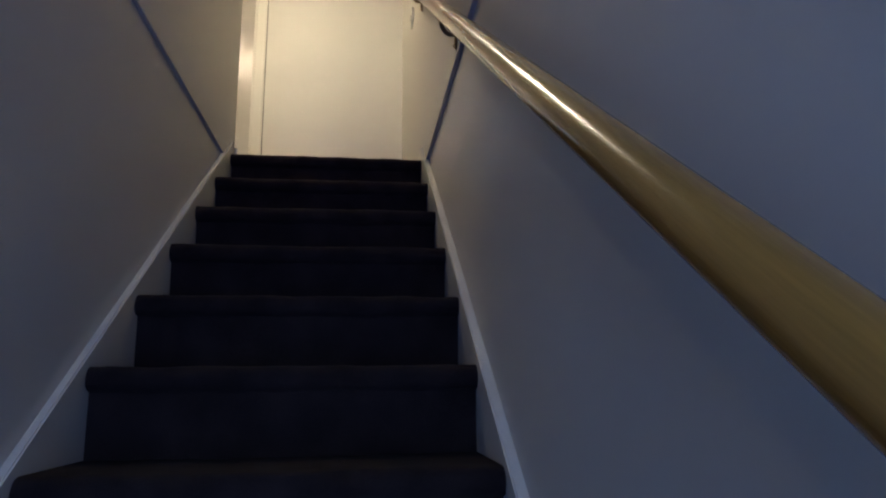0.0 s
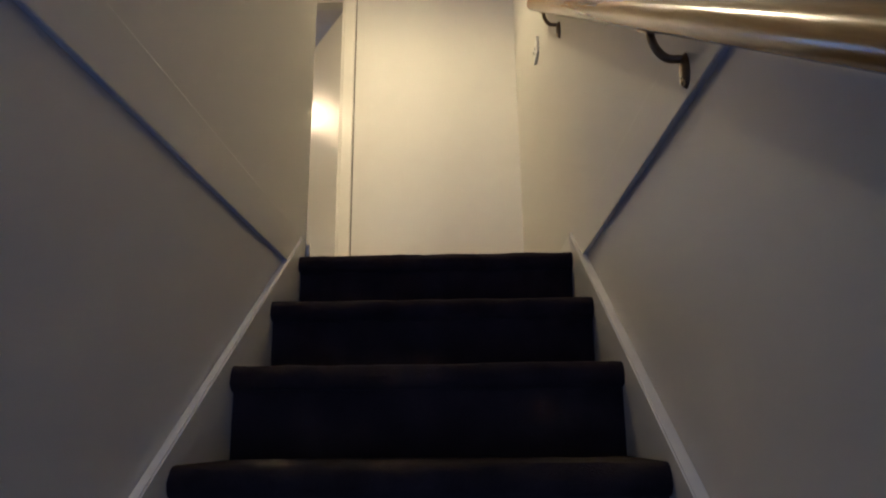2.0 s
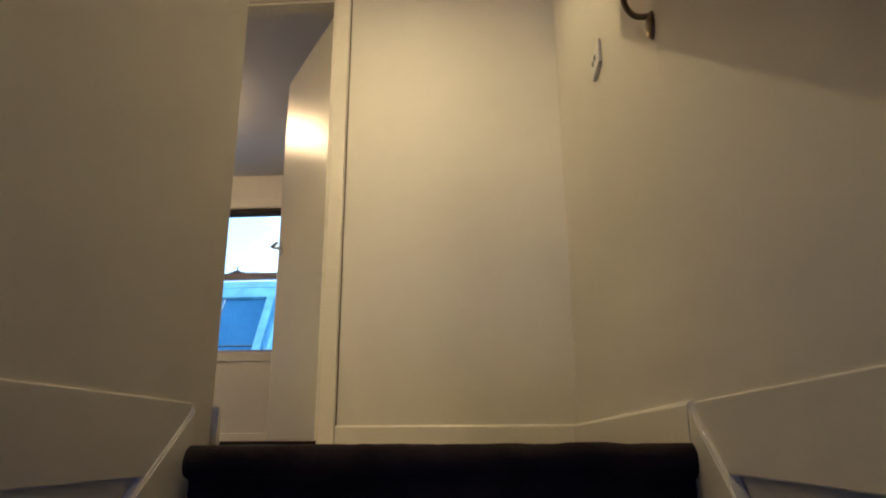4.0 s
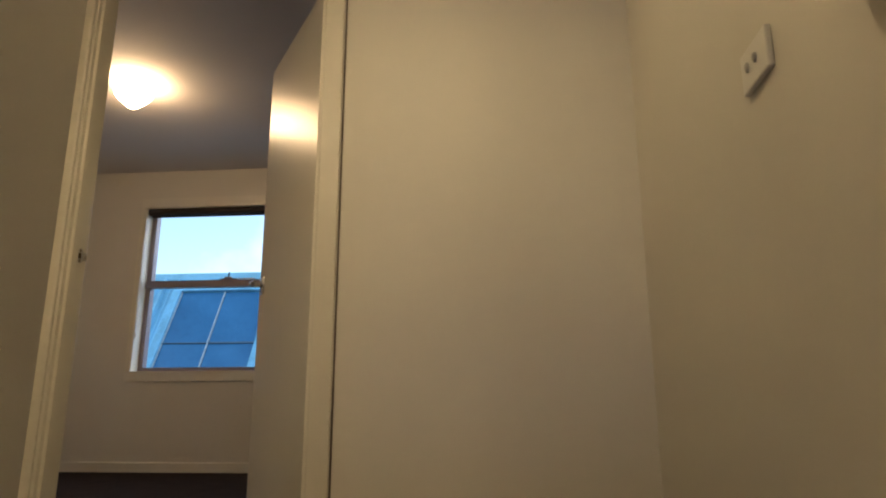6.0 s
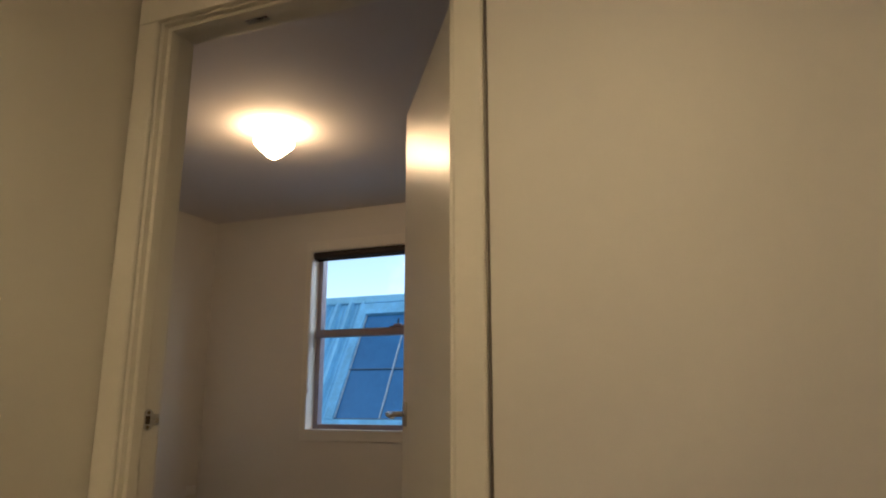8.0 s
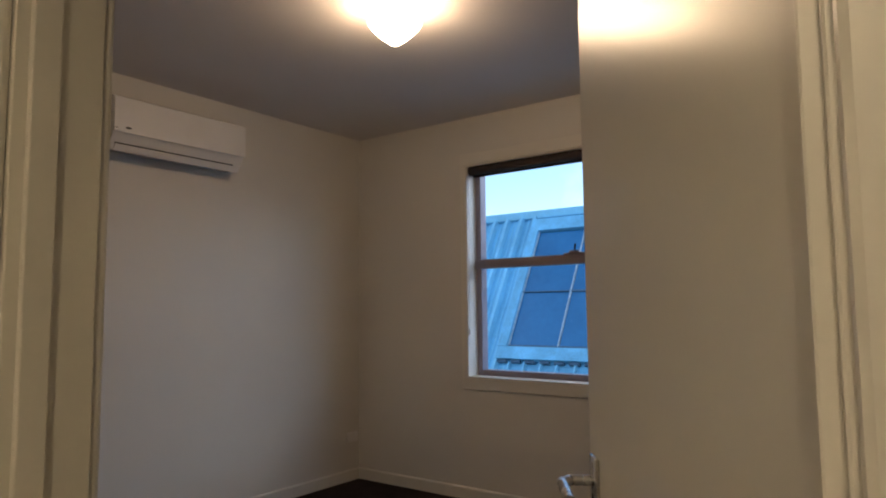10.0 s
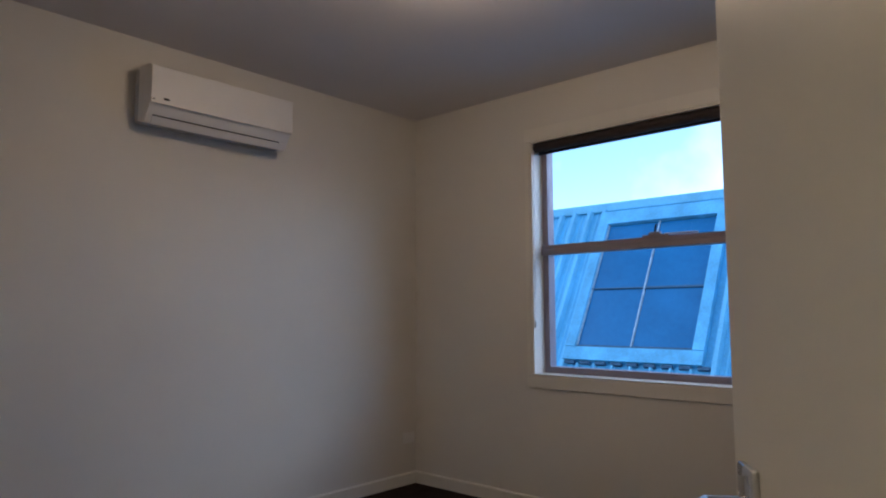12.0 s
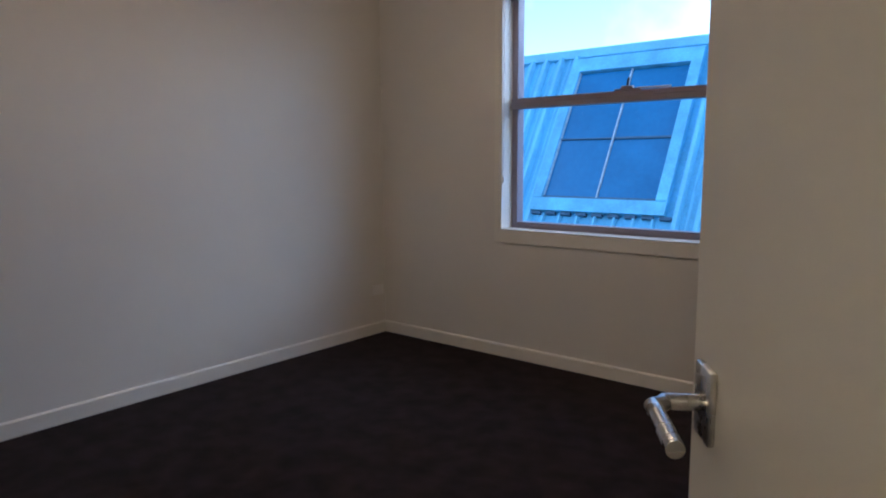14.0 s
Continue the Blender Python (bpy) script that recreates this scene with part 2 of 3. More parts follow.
# ---- stairs: carpeted treads with rounded nosings between two stringers ----
def step_mesh(seed):
    r, back = 0.027, GO + 0.03
    out = [(back, -0.02), (back, 0.0)]
    out += [(r + r * math.cos(a), -r + r * math.sin(a)) for a in [math.pi / 2 + k * math.pi / 8 for k in range(9)]]
    out += [(0.028, -2 * r - 0.004), (0.034, -RISE - 0.005), (0.06, -RISE - 0.005), (0.06, -0.05)]
    bm = bmesh.new()
    n, rows = 48, []
    for i in range(n + 1):
        x = 0.1965 + 0.82 * i / n
        rows.append([bm.verts.new((x, y + 0.004 * noise.noise((x * 9, k * 0.5, seed)) + 0.0022 * noise.noise((x * 60, k * 2.0, seed)),
                                   z + 0.003 * noise.noise((x * 11, k * 0.5, seed + 7)) + 0.0015 * noise.noise((x * 55, k * 2.0, seed + 3))))
                     for k, (y, z) in enumerate(out)])
    m = len(out)
    for a, b in zip(rows, rows[1:]):
        for k in range(m):
            bm.faces.new((a[k], a[(k + 1) % m], b[(k + 1) % m], b[k]))
    bm.faces.new(rows[0])
    bm.faces.new(rows[-1][::-1])
    bmesh.ops.recalc_face_normals(bm, faces=bm.faces)
    return mesh_of("carpeted_step", bm, CARPET, True)


stairs = thing("staircase", (0.6, YB, HALL), "steep straight staircase with dark charcoal carpet and white painted stringers", "stairs", kind="structure")
_steps = [step_mesh(k * 13.7) for k in range(4)]
for k in range(STEPS):
    ob = new("step", _steps[k % 4])
    ob.matrix_world = pose(0, NOSE - 0.004 - GO * k, 0.008 - RISE * k)
    ob.parent, ob.matrix_parent_inverse = stairs, stairs.matrix_world.inverted()


def stringer(x0, x1):
    """A sloping board whose top edge follows the noses and ends in the level skirting."""
    def z(y):
        return (y - NOSE) * PITCH + 0.005
    y_top = NOSE + 0.02
    bm = bmesh.new()
    extrude_outline(bm, [(YB - 0.1, z(YB - 0.1)), (y_top, 0.060), (NOSE + 0.029, 0.075), (NOSE + 0.029, -0.2), (YB - 0.1, z(YB - 0.1) - 0.34)], "x", x0, x1)
    bmesh.ops.bevel(bm, geom=list(bm.edges), offset=0.003, segments=2, affect="EDGES")
    ob = part("stringer", bm, TRIM, stairs, "white painted stringer board")
    ob.matrix_parent_inverse = stairs.matrix_world.inverted()


stringer(XLL + 0.001, 0.197)
stringer(1.016, XRL - 0.001)

# level boards at floor height along both stair walls
for name, x0, x1, z0, z1 in (("trim_stair_left", XL - 0.002, XL + 0.0045, -0.036, 0.078), ("trim_stair_right", XR - 0.0045, XR + 0.002, -0.034, 0.072)):
    bm = bmesh.new()
    box(bm, x0, YB - 0.3, z0, x1, NOSE + 0.03, z1, 0.0025, 2)
    tagged(new(name, mesh_of(name, bm, WALL)), "cream painted level board capping the stair wall", "trim", kind="structure")


def skirting(name, p, q, inward, height, label, depth=0.014):
    """A skirting board from p to q with a rounded top edge; inward: the way it faces."""
    p, q, w = Vector(p), Vector(q), Vector(inward)
    prof = [(0, 0), (depth, 0), (depth, height - 0.008), (depth * 0.7, height - 0.002), (depth * 0.35, height), (0, height)]
    bm = bmesh.new()
    a = [bm.verts.new((*(p + w * (d + 0.0005)), z + 0.001)) for d, z in prof]
    b = [bm.verts.new((*(q + w * (d + 0.0005)), z + 0.001)) for d, z in prof]
    bm.faces.new(a), bm.faces.new(b[::-1])
    for i in range(len(prof)):
        bm.faces.new((a[i], b[i], b[(i + 1) % len(prof)], a[(i + 1) % len(prof)]))
    bmesh.ops.recalc_face_normals(bm, faces=bm.faces)
    tagged(new(name, mesh_of(name, bm, TRIM)), label, "skirting board", kind="structure")


_l = "white painted skirting board above dark carpet"
skirting("baseboard_room_left", (RX0, RY0), (RX0, RY1), (1, 0), 0.097, _l)
skirting("baseboard_window", (RX0 + 0.015, RY1), (RX1 - 0.015, RY1), (0, -1), 0.097, _l)
skirting("baseboard_room_right", (RX1, RY0), (RX1, RY1), (-1, 0), 0.097, _l)
skirting("baseboard_door_wall", (RX0 + 0.015, RY0), (DX0 - 0.08, RY0), (0, 1), 0.097, _l)
skirting("baseboard_landing_right", (XR, NOSE + 0.032), (XR, -0.001), (-1, 0), 0.074, _l)
skirting("baseboard_landing_end", (DX1 + 0.078, 0), (XR - 0.016, 0), (0, -1), 0.074, _l)
skirting("baseboard_landing_left", (LW, CORR), (LW, -0.02), (1, 0), 0.074, _l)
skirting("baseboard_stair_corner", (XL - 0.12, -1.472), (XL + 0.012, -1.472), (0, 1), 0.074, _l)

# ---- doorway: lining, stops, architraves ----
door_frame = thing("door_1", (DX0, 0.05, 0), "cream painted door frame with plain architraves", "door frame", kind="structure")


def frame_part(name, boxes, mat=TRIM, label="", bevel=0.002):
    bm = bmesh.new()
    for b in boxes:
        box(bm, *b, bevel)
    ob = part(name, bm, mat, door_frame, label)
    ob.matrix_parent_inverse = door_frame.matrix_world.inverted()
    return ob


Y0, Y1 = -0.004, RY0 + 0.004
frame_part("jamb", [(DX0 - 0.03, Y0, 0.001, DX0, Y1, DZ)])
frame_part("jamb", [(DX1, Y0, 0.001, DX1 + 0.03, Y1, DZ)])
frame_part("head", [(DX0 - 0.03, Y0, DZ, DX1 + 0.03, Y1, DZ + 0.03)])
frame_part("door_stop", [(DX0, 0.012, 0.001, DX0 + 0.012, 0.046, DZ - 0.012)])
frame_part("door_stop", [(DX1 - 0.012, 0.012, 0.001, DX1, 0.046, DZ - 0.012)])
frame_part("door_stop", [(DX0, 0.012, DZ - 0.012, DX1, 0.046, DZ)])
for side, ya, yb in (("landing", -0.020, -0.0041), ("room", RY0 + 0.0041, RY0 + 0.020)):
    frame_part("architrave", [(DX0 - 0.075, ya, 0.001, DX0 - 0.006, yb, DZ + 0.005)], bevel=0.006)
    frame_part("architrave", [(DX1 + 0.006, ya, 0.001, DX1 + 0.075, yb, DZ + 0.005)], bevel=0.006)
    frame_part("architrave", [(DX0 - 0.075, ya, DZ + 0.0055, DX1 + 0.075, yb, DZ + 0.075)], bevel=0.003)
# narrow strip beside the hinge-side architrave, its shadow line put into the colour
frame_part("shadow_bead", [(DX1 + 0.0755, -0.0045, 0.001, DX1 + 0.0805, -0.0005, DZ + 0.075)], GAPSHADE, "thin brown-grey strip coloured as the architrave's shadow", 0.001)
# strike plate: a rounded plate with a latch hole, a bent lip and two screws
SZ = 1.017
bm = bmesh.new()
out = [(0.086, SZ - 0.017), (0.086, SZ + 0.017)]
out += [(0.070 + 0.015 * math.cos(a), SZ + 0.011 + 0.015 * math.sin(a)) for a in [0.3 + k * 0.36 for k in range(8)]]
out += [(0.055, SZ + 0.011), (0.055, SZ - 0.011)]
out += [(0.070 + 0.015 * math.cos(a), SZ - 0.011 + 0.015 * math.sin(a)) for a in [math.pi + 0.3 + k * 0.36 for k in range(8)]]
extrude_outline(bm, out, "x", DX0 + 0.0002, DX0 + 0.002)
plate = part("strike_plate", bm, STEEL, door_frame, "worn satin steel strike plate")
plate.matrix_parent_inverse = door_frame.matrix_world.inverted()
bm = bmesh.new()
box(bm, DX0 + 0.001, 0.075, SZ - 0.014, DX0 + 0.0035, 0.104, SZ + 0.014, 0.001)
part("lip", bm, STEEL, plate)
bm = bmesh.new()
box(bm, DX0 + 0.001, 0.060, SZ - 0.010, DX0 + 0.0024, 0.0755, SZ + 0.010)
part("latch_hole", bm, HOLLOW, plate, "dark brown latch hole")
for z in (SZ - 0.0175, SZ + 0.0175):
    bm = bmesh.new()
    lathe(bm, [(0.0048, 0), (0.0046, 0.0008), (0.0016, 0.0013)], 12, pose(DX0 + 0.002, 0.069, z, 0, 90, 0))
    part("screw", bm, BRONZE, plate, "dull bronze screw head", True)
# catch plate in the head of the frame
frame_part("head_catch", [(-0.62, 0.052, DZ - 0.003, -0.55, 0.078, DZ - 0.0002)], STEEL, "steel catch plate", 0.001)

# ---- door leaf, swung into the bedroom ----
OPEN = 56.5
leaf = thing("door", (DX1 - 0.004, 0.070, 0.0), "flush cream semi-gloss door standing half open into the bedroom", "door", rz=180 - OPEN)
W, H, TH = 0.815, 2.05, 0.036
bm = bmesh.new()
box(bm, 0, -TH, 0.026, W, 0, H, 0.002)
part("leaf", bm, DOOR, leaf)


def lever(side):
    """A lever handle with a round-cornered rose; side: +1 for the landing face, -1 for the room face."""
    s = side
    y = 0.0 if s > 0 else -TH
    bm = bmesh.new()
    box(bm, W - 0.085, min(y, y + s * 0.008), 0.985, W - 0.035, max(y, y + s * 0.008), 1.060, 0.003)
    rose = part("rose", bm, STEEL, leaf, "square satin steel rose", True)
    bm = bmesh.new()
    pts = [(W - 0.06, y + s * 0.006, 1.022), (W - 0.06, y + s * 0.045, 1.022)]
    pts += [(W - 0.06 - 0.012 * math.sin(a), y + s * (0.045 + 0.012 * (1 - math.cos(a))), 1.022) for a in [k * math.pi / 12 for k in range(1, 7)]]
    pts += [(W - 0.10, y + s * 0.057, 1.021), (W - 0.165, y + s * 0.057, 1.018)]
    tube(bm, pts, 0.0085, 14)
    part("lever", bm, STEEL, leaf, "round satin steel lever", True)


lever(1)
lever(-1)
bm = bmesh.new()
box(bm, W - 0.0005, -0.029, 0.965, W + 0.0015, -0.007, 1.075, 0.0006)
part("latch_plate", bm, STEEL, leaf, "steel latch plate")
for z in (0.22, 1.02, 1.82):
    bm = bmesh.new()
    rod(bm, (-0.004, -TH - 0.006, z - 0.045), (-0.004, -TH - 0.006, z + 0.045), 0.006, seg=14)
    box(bm, -0.002, -TH - 0.0015, z - 0.045, 0.03, -TH - 0.0002, z + 0.045)
    part("hinge", bm, STEEL, leaf, "steel butt hinge", True)

# ---- handrail ----
RAILX, RAILR = 0.978, 0.0250
RAILP = 0.729


def rail_z(y):
    return -0.2595 + RAILP * (y + 3.122)


rail = thing("handrail", (RAILX, -3.1, rail_z(-3.1)), "round varnished pine handrail on bronze wall brackets", "handrail")
inv = rail.matrix_world.inverted()
bm = bmesh.new()
ya, yb = YB - 0.15, -1.30
L = math.hypot(yb - ya, RAILP * (yb - ya))
lathe(bm, [(RAILR * 0.75, 0), (RAILR, 0.006), (RAILR, L * 0.33), (RAILR, L * 0.66), (RAILR, L - 0.006), (RAILR * 0.75, L)], 32)
ob = part("rail", bm, WOOD, rail, "glossy honey-coloured pine rail", True)
ob.matrix_local = inv @ (Matrix.Translation((RAILX, ya, rail_z(ya))) @ Vector((0, 1, RAILP)).to_track_quat("Z", "Y").to_matrix().to_4x4())
for y in (-1.55, -2.62, -4.95):
    zr, dz = rail_z(y), -0.062
    bm = bmesh.new()
    pts = []
    for k in range(11):
        a = k / 10 * math.pi / 2
        pts.append((RAILX + 0.030 * (1 - math.cos(a)) + 0.0, y, zr - RAILR - 0.004 + (dz + 0.012) * math.sin(a)))
    pts.append((XR - 0.008, y, zr - RAILR - 0.004 + dz + 0.012))
    tube(bm, pts, 0.0065, 14)
    arm = part("bracket_arm", bm, BRONZE, rail, "dark bronze curved bracket", True)
    arm.matrix_parent_inverse = inv
    bm = bmesh.new()
    box(bm, RAILX - 0.012, y - 0.03, -0.002, RAILX + 0.012, y + 0.03, 0.002, 0.001)
    bmesh.ops.transform(bm, matrix=Matrix.Translation((0, y, zr - RAILR * 1.22)) @ Matrix.Rotation(math.atan(PITCH), 4, "X") @ Matrix.Translation((0, -y, 0)), verts=bm.verts)
    ob = part("saddle", bm, BRONZE, arm, "bronze saddle plate")
    bm = bmesh.new()
    zb = zr - RAILR - 0.004 + dz - 0.008
    lathe(bm, [(0.019, 0), (0.019, 0.003), (0.016, 0.008), (0.008, 0.012)], 24, Matrix.Translation((XR - 0.0005, y, zb)) @ pose(0, 0, 0, 0, -90, 0) @ Matrix.Diagonal((1.6, 1, 1, 1)))
    part("wall_rose", bm, BRONZE, arm, "oval bronze wall plate", True)
    bm = bmesh.new()
    lathe(bm, [(0.006, 0), (0.006, 0.003), (0.003, 0.005)], 12, Matrix.Translation((XR - 0.009, y - 0.001, zb - 0.019)) @ pose(0, 0, 0, 0, -90, 0))
    part("screw", bm, BRASS, arm, "bright screw head", True)

# ---- light switch on the landing wall ----
switch = thing("light_switch", (XR, -0.975, 1.03), "white plastic double light switch plate on the landing wall", "light switch")
inv = switch.matrix_world.inverted()
bm = bmesh.new()
box(bm, XR - 0.011, -1.032, 1.030, XR - 0.0003, -0.918, 1.104, 0.003)
ob = part("plate", bm, PLASTIC, switch)
ob.matrix_parent_inverse = inv
for y in (-0.985, -0.950):
    bm = bmesh.new()
    lathe(bm, [(0.0062, 0), (0.0060, 0.003), (0.0045, 0.0048), (0.002, 0.0052)], 16, Matrix.Translation((XR - 0.0105, y, 1.070)) @ pose(0, 0, 0, 0, -90, 0) @ Matrix.Diagonal((1.5, 1, 1, 1)))
    ob = part("rocker", bm, GREYPLASTIC, switch, "small rounded grey rocker", True)
    ob.matrix_parent_inverse = inv


# ---- bedroom lamp: a pointed frosted glass bowl close under the ceiling ----
def bowl_lamp(name, x, y, glow, label):
    lampo = thing(name, (x, y, CEILING), label, "ceiling lamp")
    bm = bmesh.new()
    lathe(bm, [(0.038, -0.054), (0.040, -0.014), (0.056, -0.008), (0.058, -0.0005)], 28)
    part("holder", bm, PLASTIC, lampo, "white ceiling plate", True)
    bm = bmesh.new()
    lathe(bm, [(0.004, -0.190), (0.020, -0.184), (0.048, -0.164), (0.082, -0.134), (0.108, -0.107), (0.118, -0.089), (0.112, -0.075), (0.085, -0.063), (0.039, -0.054)], 36)
    part("glass_bowl", bm, glow, lampo, "glowing frosted glass bowl", True)


bowl_lamp("ceiling_lamp", -1.80, 1.82, BULB, "lit pointed glass bowl lamp on the bedroom ceiling")
# added out of view, to even out the light on the door wall
bowl_lamp("ceiling_lamp", -0.42, -2.95, BULB3, "unseen glass bowl lamp added in the corridor to light the door wall")

# pendant over the landing: its shade keeps the tops of the walls dim
pend = thing("pendant_lamp", (0.28, -1.28, CEILING), "lit pendant lamp with a white metal shade over the landing", "pendant lamp")
bm = bmesh.new()
lathe(bm, [(0.010, -0.050), (0.040, -0.030), (0.048, -0.0005)], 24)
part("ceiling_rose", bm, PLASTIC, pend, "", True)
bm = bmesh.new()
tube(bm, [(0, 0, -0.04), (0, 0, -0.15), (0, 0, -0.245)], 0.003, 8)
part("cord", bm, PLASTIC, pend, "", True)
bm = bmesh.new()
lathe(bm, [(0.022, -0.290), (0.024, -0.26), (0.012, -0.235)], 20)
part("holder", bm, PLASTIC, pend, "", True)
bm = bmesh.new()
ring = [(0.135, -0.385), (0.110, -0.330), (0.050, -0.262), (0.025, -0.255), (0.025, -0.258), (0.048, -0.266), (0.107, -0.333), (0.132, -0.385)]
rings = [[bm.verts.new((r * math.cos(k * math.tau / 32), r * math.sin(k * math.tau / 32), z)) for k in range(32)] for r, z in ring]
for a, b in zip(rings, rings[1:] + rings[:1]):
    for k in range(32):
        bm.faces.new((a[k], a[(k + 1) % 32], b[(k + 1) % 32], b[k]))
bmesh.ops.recalc_face_normals(bm, faces=bm.faces)
part("shade", bm, PLASTIC, pend, "white enamelled shade", True)
bm = bmesh.new()
lathe(bm, [(0.006, -0.374), (0.020, -0.368), (0.029, -0.350), (0.029, -0.332), (0.022, -0.312), (0.016, -0.291)], 24)
part("bulb", bm, BULB2, pend, "lit warm white bulb", True)

# ---- air conditioner ----
ac = thing("air_conditioner", (RX0, 1.84, 2.11), "white split air conditioner high on the bedroom wall", "air conditioner")
inv = ac.matrix_world.inverted()
AY0, AY1 = 1.418, 2.250
prof = [(0.02, 2.185), (0.09, 2.164), (0.118, 2.162), (0.160, 2.226), (0.172, 2.250), (0.180, 2.258), (0.182, 2.42), (0.172, 2.444), (0.15, 2.454), (0.045, 2.464), (0.04, 2.454), (0.04, 2.19)]
bm = bmesh.new()
extrude_outline(bm, [(RX0 + d, z) for d, z in prof], "y", AY0 + 0.003, AY1 - 0.003)
ob = part("body", bm, PLASTIC, ac, "", True)
ob.matrix_parent_inverse = inv
bm = bmesh.new()
box(bm, RX0 + 0.0005, AY0 - 0.002, 2.175, RX0 + 0.042, AY1 + 0.002, 2.452, 0.008)
ob = part("back_casing", bm, GREYPLASTIC, ac, "shaded grey back casing")
ob.matrix_parent_inverse = inv
bm = bmesh.new()
box(bm, RX0 + 0.181, AY0, 2.246, RX0 + 0.192, AY1, 2.440, 0.004)
front = part("front_panel", bm, PLASTIC, ac, "smooth white front panel")
front.matrix_parent_inverse = inv
lv = Matrix.Translation((RX0 + 0.139, 0, 2.188)) @ Matrix.Rotation(math.atan2(0.042, 0.076), 4, "Y")
bm = bmesh.new()
box(bm, -0.004, AY0 + 0.03, -0.034, 0.005, AY1 - 0.03, 0.006, 0.0015, 2, lv)
ob = part("louvre", bm, PLASTIC, ac, "long white air louvre")
ob.matrix_parent_inverse = inv
bm = bmesh.new()
box(bm, -0.004, AY0 + 0.03, 0.007, 0.0022, AY1 - 0.06, 0.0125, 0, 2, lv)
ob = part("air_slot", bm, DARK, ac, "dark thin air slot")
ob.matrix_parent_inverse = inv
bm = bmesh.new()
lathe(bm, [(0.013, 0), (0.013, 0.0015), (0.010, 0.002)], 20, Matrix.Translation((RX0 + 0.192, AY0 + 0.078, 2.275)) @ pose(0, 0, 0, 0, 90, 0) @ Matrix.Diagonal((0.45, 1.3, 1, 1)))
part("badge", bm, DARK, front, "small oval grey badge", True)
bm = bmesh.new()
box(bm, RX0 + 0.186, AY0 - 0.001, 2.262, RX0 + 0.1935, AY0 + 0.022, 2.272, 0.002)
part("status_light", bm, STEEL, front, "small pale status window")

# ---- power point low by the corner ----
sock = thing("power_socket", (RX0, 3.40, 0.30), "small white power socket low on the bedroom wall", "socket")
inv = sock.matrix_world.inverted()
bm = bmesh.new()
box(bm, RX0 + 0.0004, 3.340, 0.30, RX0 + 0.010, 3.452, 0.372, 0.003)
ob = part("plate", bm, PLASTIC, sock)
ob.matrix_parent_inverse = inv
for y in (3.368, 3.424):
    bm = bmesh.new()
    box(bm, RX0 + 0.0095, y - 0.006, 0.352, RX0 + 0.0125, y + 0.006, 0.364, 0.001)
    ob = part("rocker", bm, PLASTIC, sock)
    ob.matrix_parent_inverse = inv

# ---- bedroom window ----
win = thing("window_1", (-1.8, RY1, WZ0), "two-light aluminium window with white trim and wide sill", "window", kind="structure")
inv = win.matrix_world.inverted()


def win_part(name, boxes, mat, label="", bevel=0.002, parent=None):
    bm = bmesh.new()
    for b in boxes:
        box(bm, *b, bevel)
    ob = part(name, bm, mat, parent or win, label)
    ob.matrix_parent_inverse = inv
    return ob


TL, TR, TB = 0.042, 0.083, 0.074
ty0, ty1 = RY1 - 0.011, RY1 - 0.0004
win_part("trim", [(WX0 - TL, ty0, WZ0 - TB, WX1 + TR, ty1, WZ0 - 0.001)], TRIM, "white painted bottom trim")
win_part("trim", [(WX0 - TL, ty0, WZ0, WX0 - 0.001, ty1, WZ1)], TRIM)
win_part("trim", [(WX1 + 0.001, ty0, WZ0, WX1 + TR, ty1, WZ1)], TRIM)
win_part("trim", [(WX0 - TL, ty0, WZ1 + 0.001, WX1 + TR, ty1, WZ1 + 0.08)], TRIM)
# reveal lining
win_part("sill", [(WX0, RY1 - 0.012, WZ0, WX1, RY1 + 0.12, WZ0 + 0.012)], TRIM, "white painted sill")
win_part("reveal", [(WX0 + 0.0003, RY1 - 0.010, WZ0 + 0.013, WX0 + 0.012, RY1 + 0.12, WZ1 - 0.013)], TRIM)
win_part("reveal", [(WX1 - 0.012, RY1 - 0.010, WZ0 + 0.013, WX1 - 0.0003, RY1 + 0.12, WZ1 - 0.013)], TRIM)
win_part("reveal", [(WX0 + 0.0003, RY1 - 0.010, WZ1 - 0.012, WX1 - 0.0003, RY1 + 0.12, WZ1 - 0.0003)], TRIM)
fy0, fy1 = RY1 + 0.105, RY1 + 0.175
fw = 0.052
win_part("window_frame", [(WX0 + 0.001, fy0, WZ0 + 0.001, WX0 + fw, fy1, WZ1 - 0.001)], ALU, "grey aluminium frame")
win_part("window_frame", [(WX1 - fw, fy0, WZ0 + 0.001, WX1 - 0.001, fy1, WZ1 - 0.001)], ALU)
win_part("window_frame", [(WX0 + fw, fy0, WZ0 + 0.001, WX1 - fw, fy1, WZ0 + 0.050)], ALU)
win_part("window_frame", [(WX0 + fw, fy0, WZ1 - 0.045, WX1 - fw, fy1, WZ1 - 0.001)], ALU)
rail_w = win_part("meeting_rail", [(WX0 + 0.012, fy0 - 0.022, 1.568, WX1 - 0.012, fy1 - 0.02, 1.604), (WX0 + 0.012, fy0 - 0.014, 1.604, WX1 - 0.012, fy1 - 0.02, 1.632)], ALU, "grey aluminium meeting rail", 0.004)
for z0, z1, y in ((1.632, WZ1 - 0.045, fy0 + 0.045), (WZ0 + 0.050, 1.568, fy0 + 0.03)):
    ob = win_part("pane", [(WX0 + fw - 0.004, y, z0 - 0.004, WX1 - fw + 0.004, y + 0.004, z1 + 0.004)], GLASS, "clear glass pane", 0.0)
    ob.visible_shadow = False
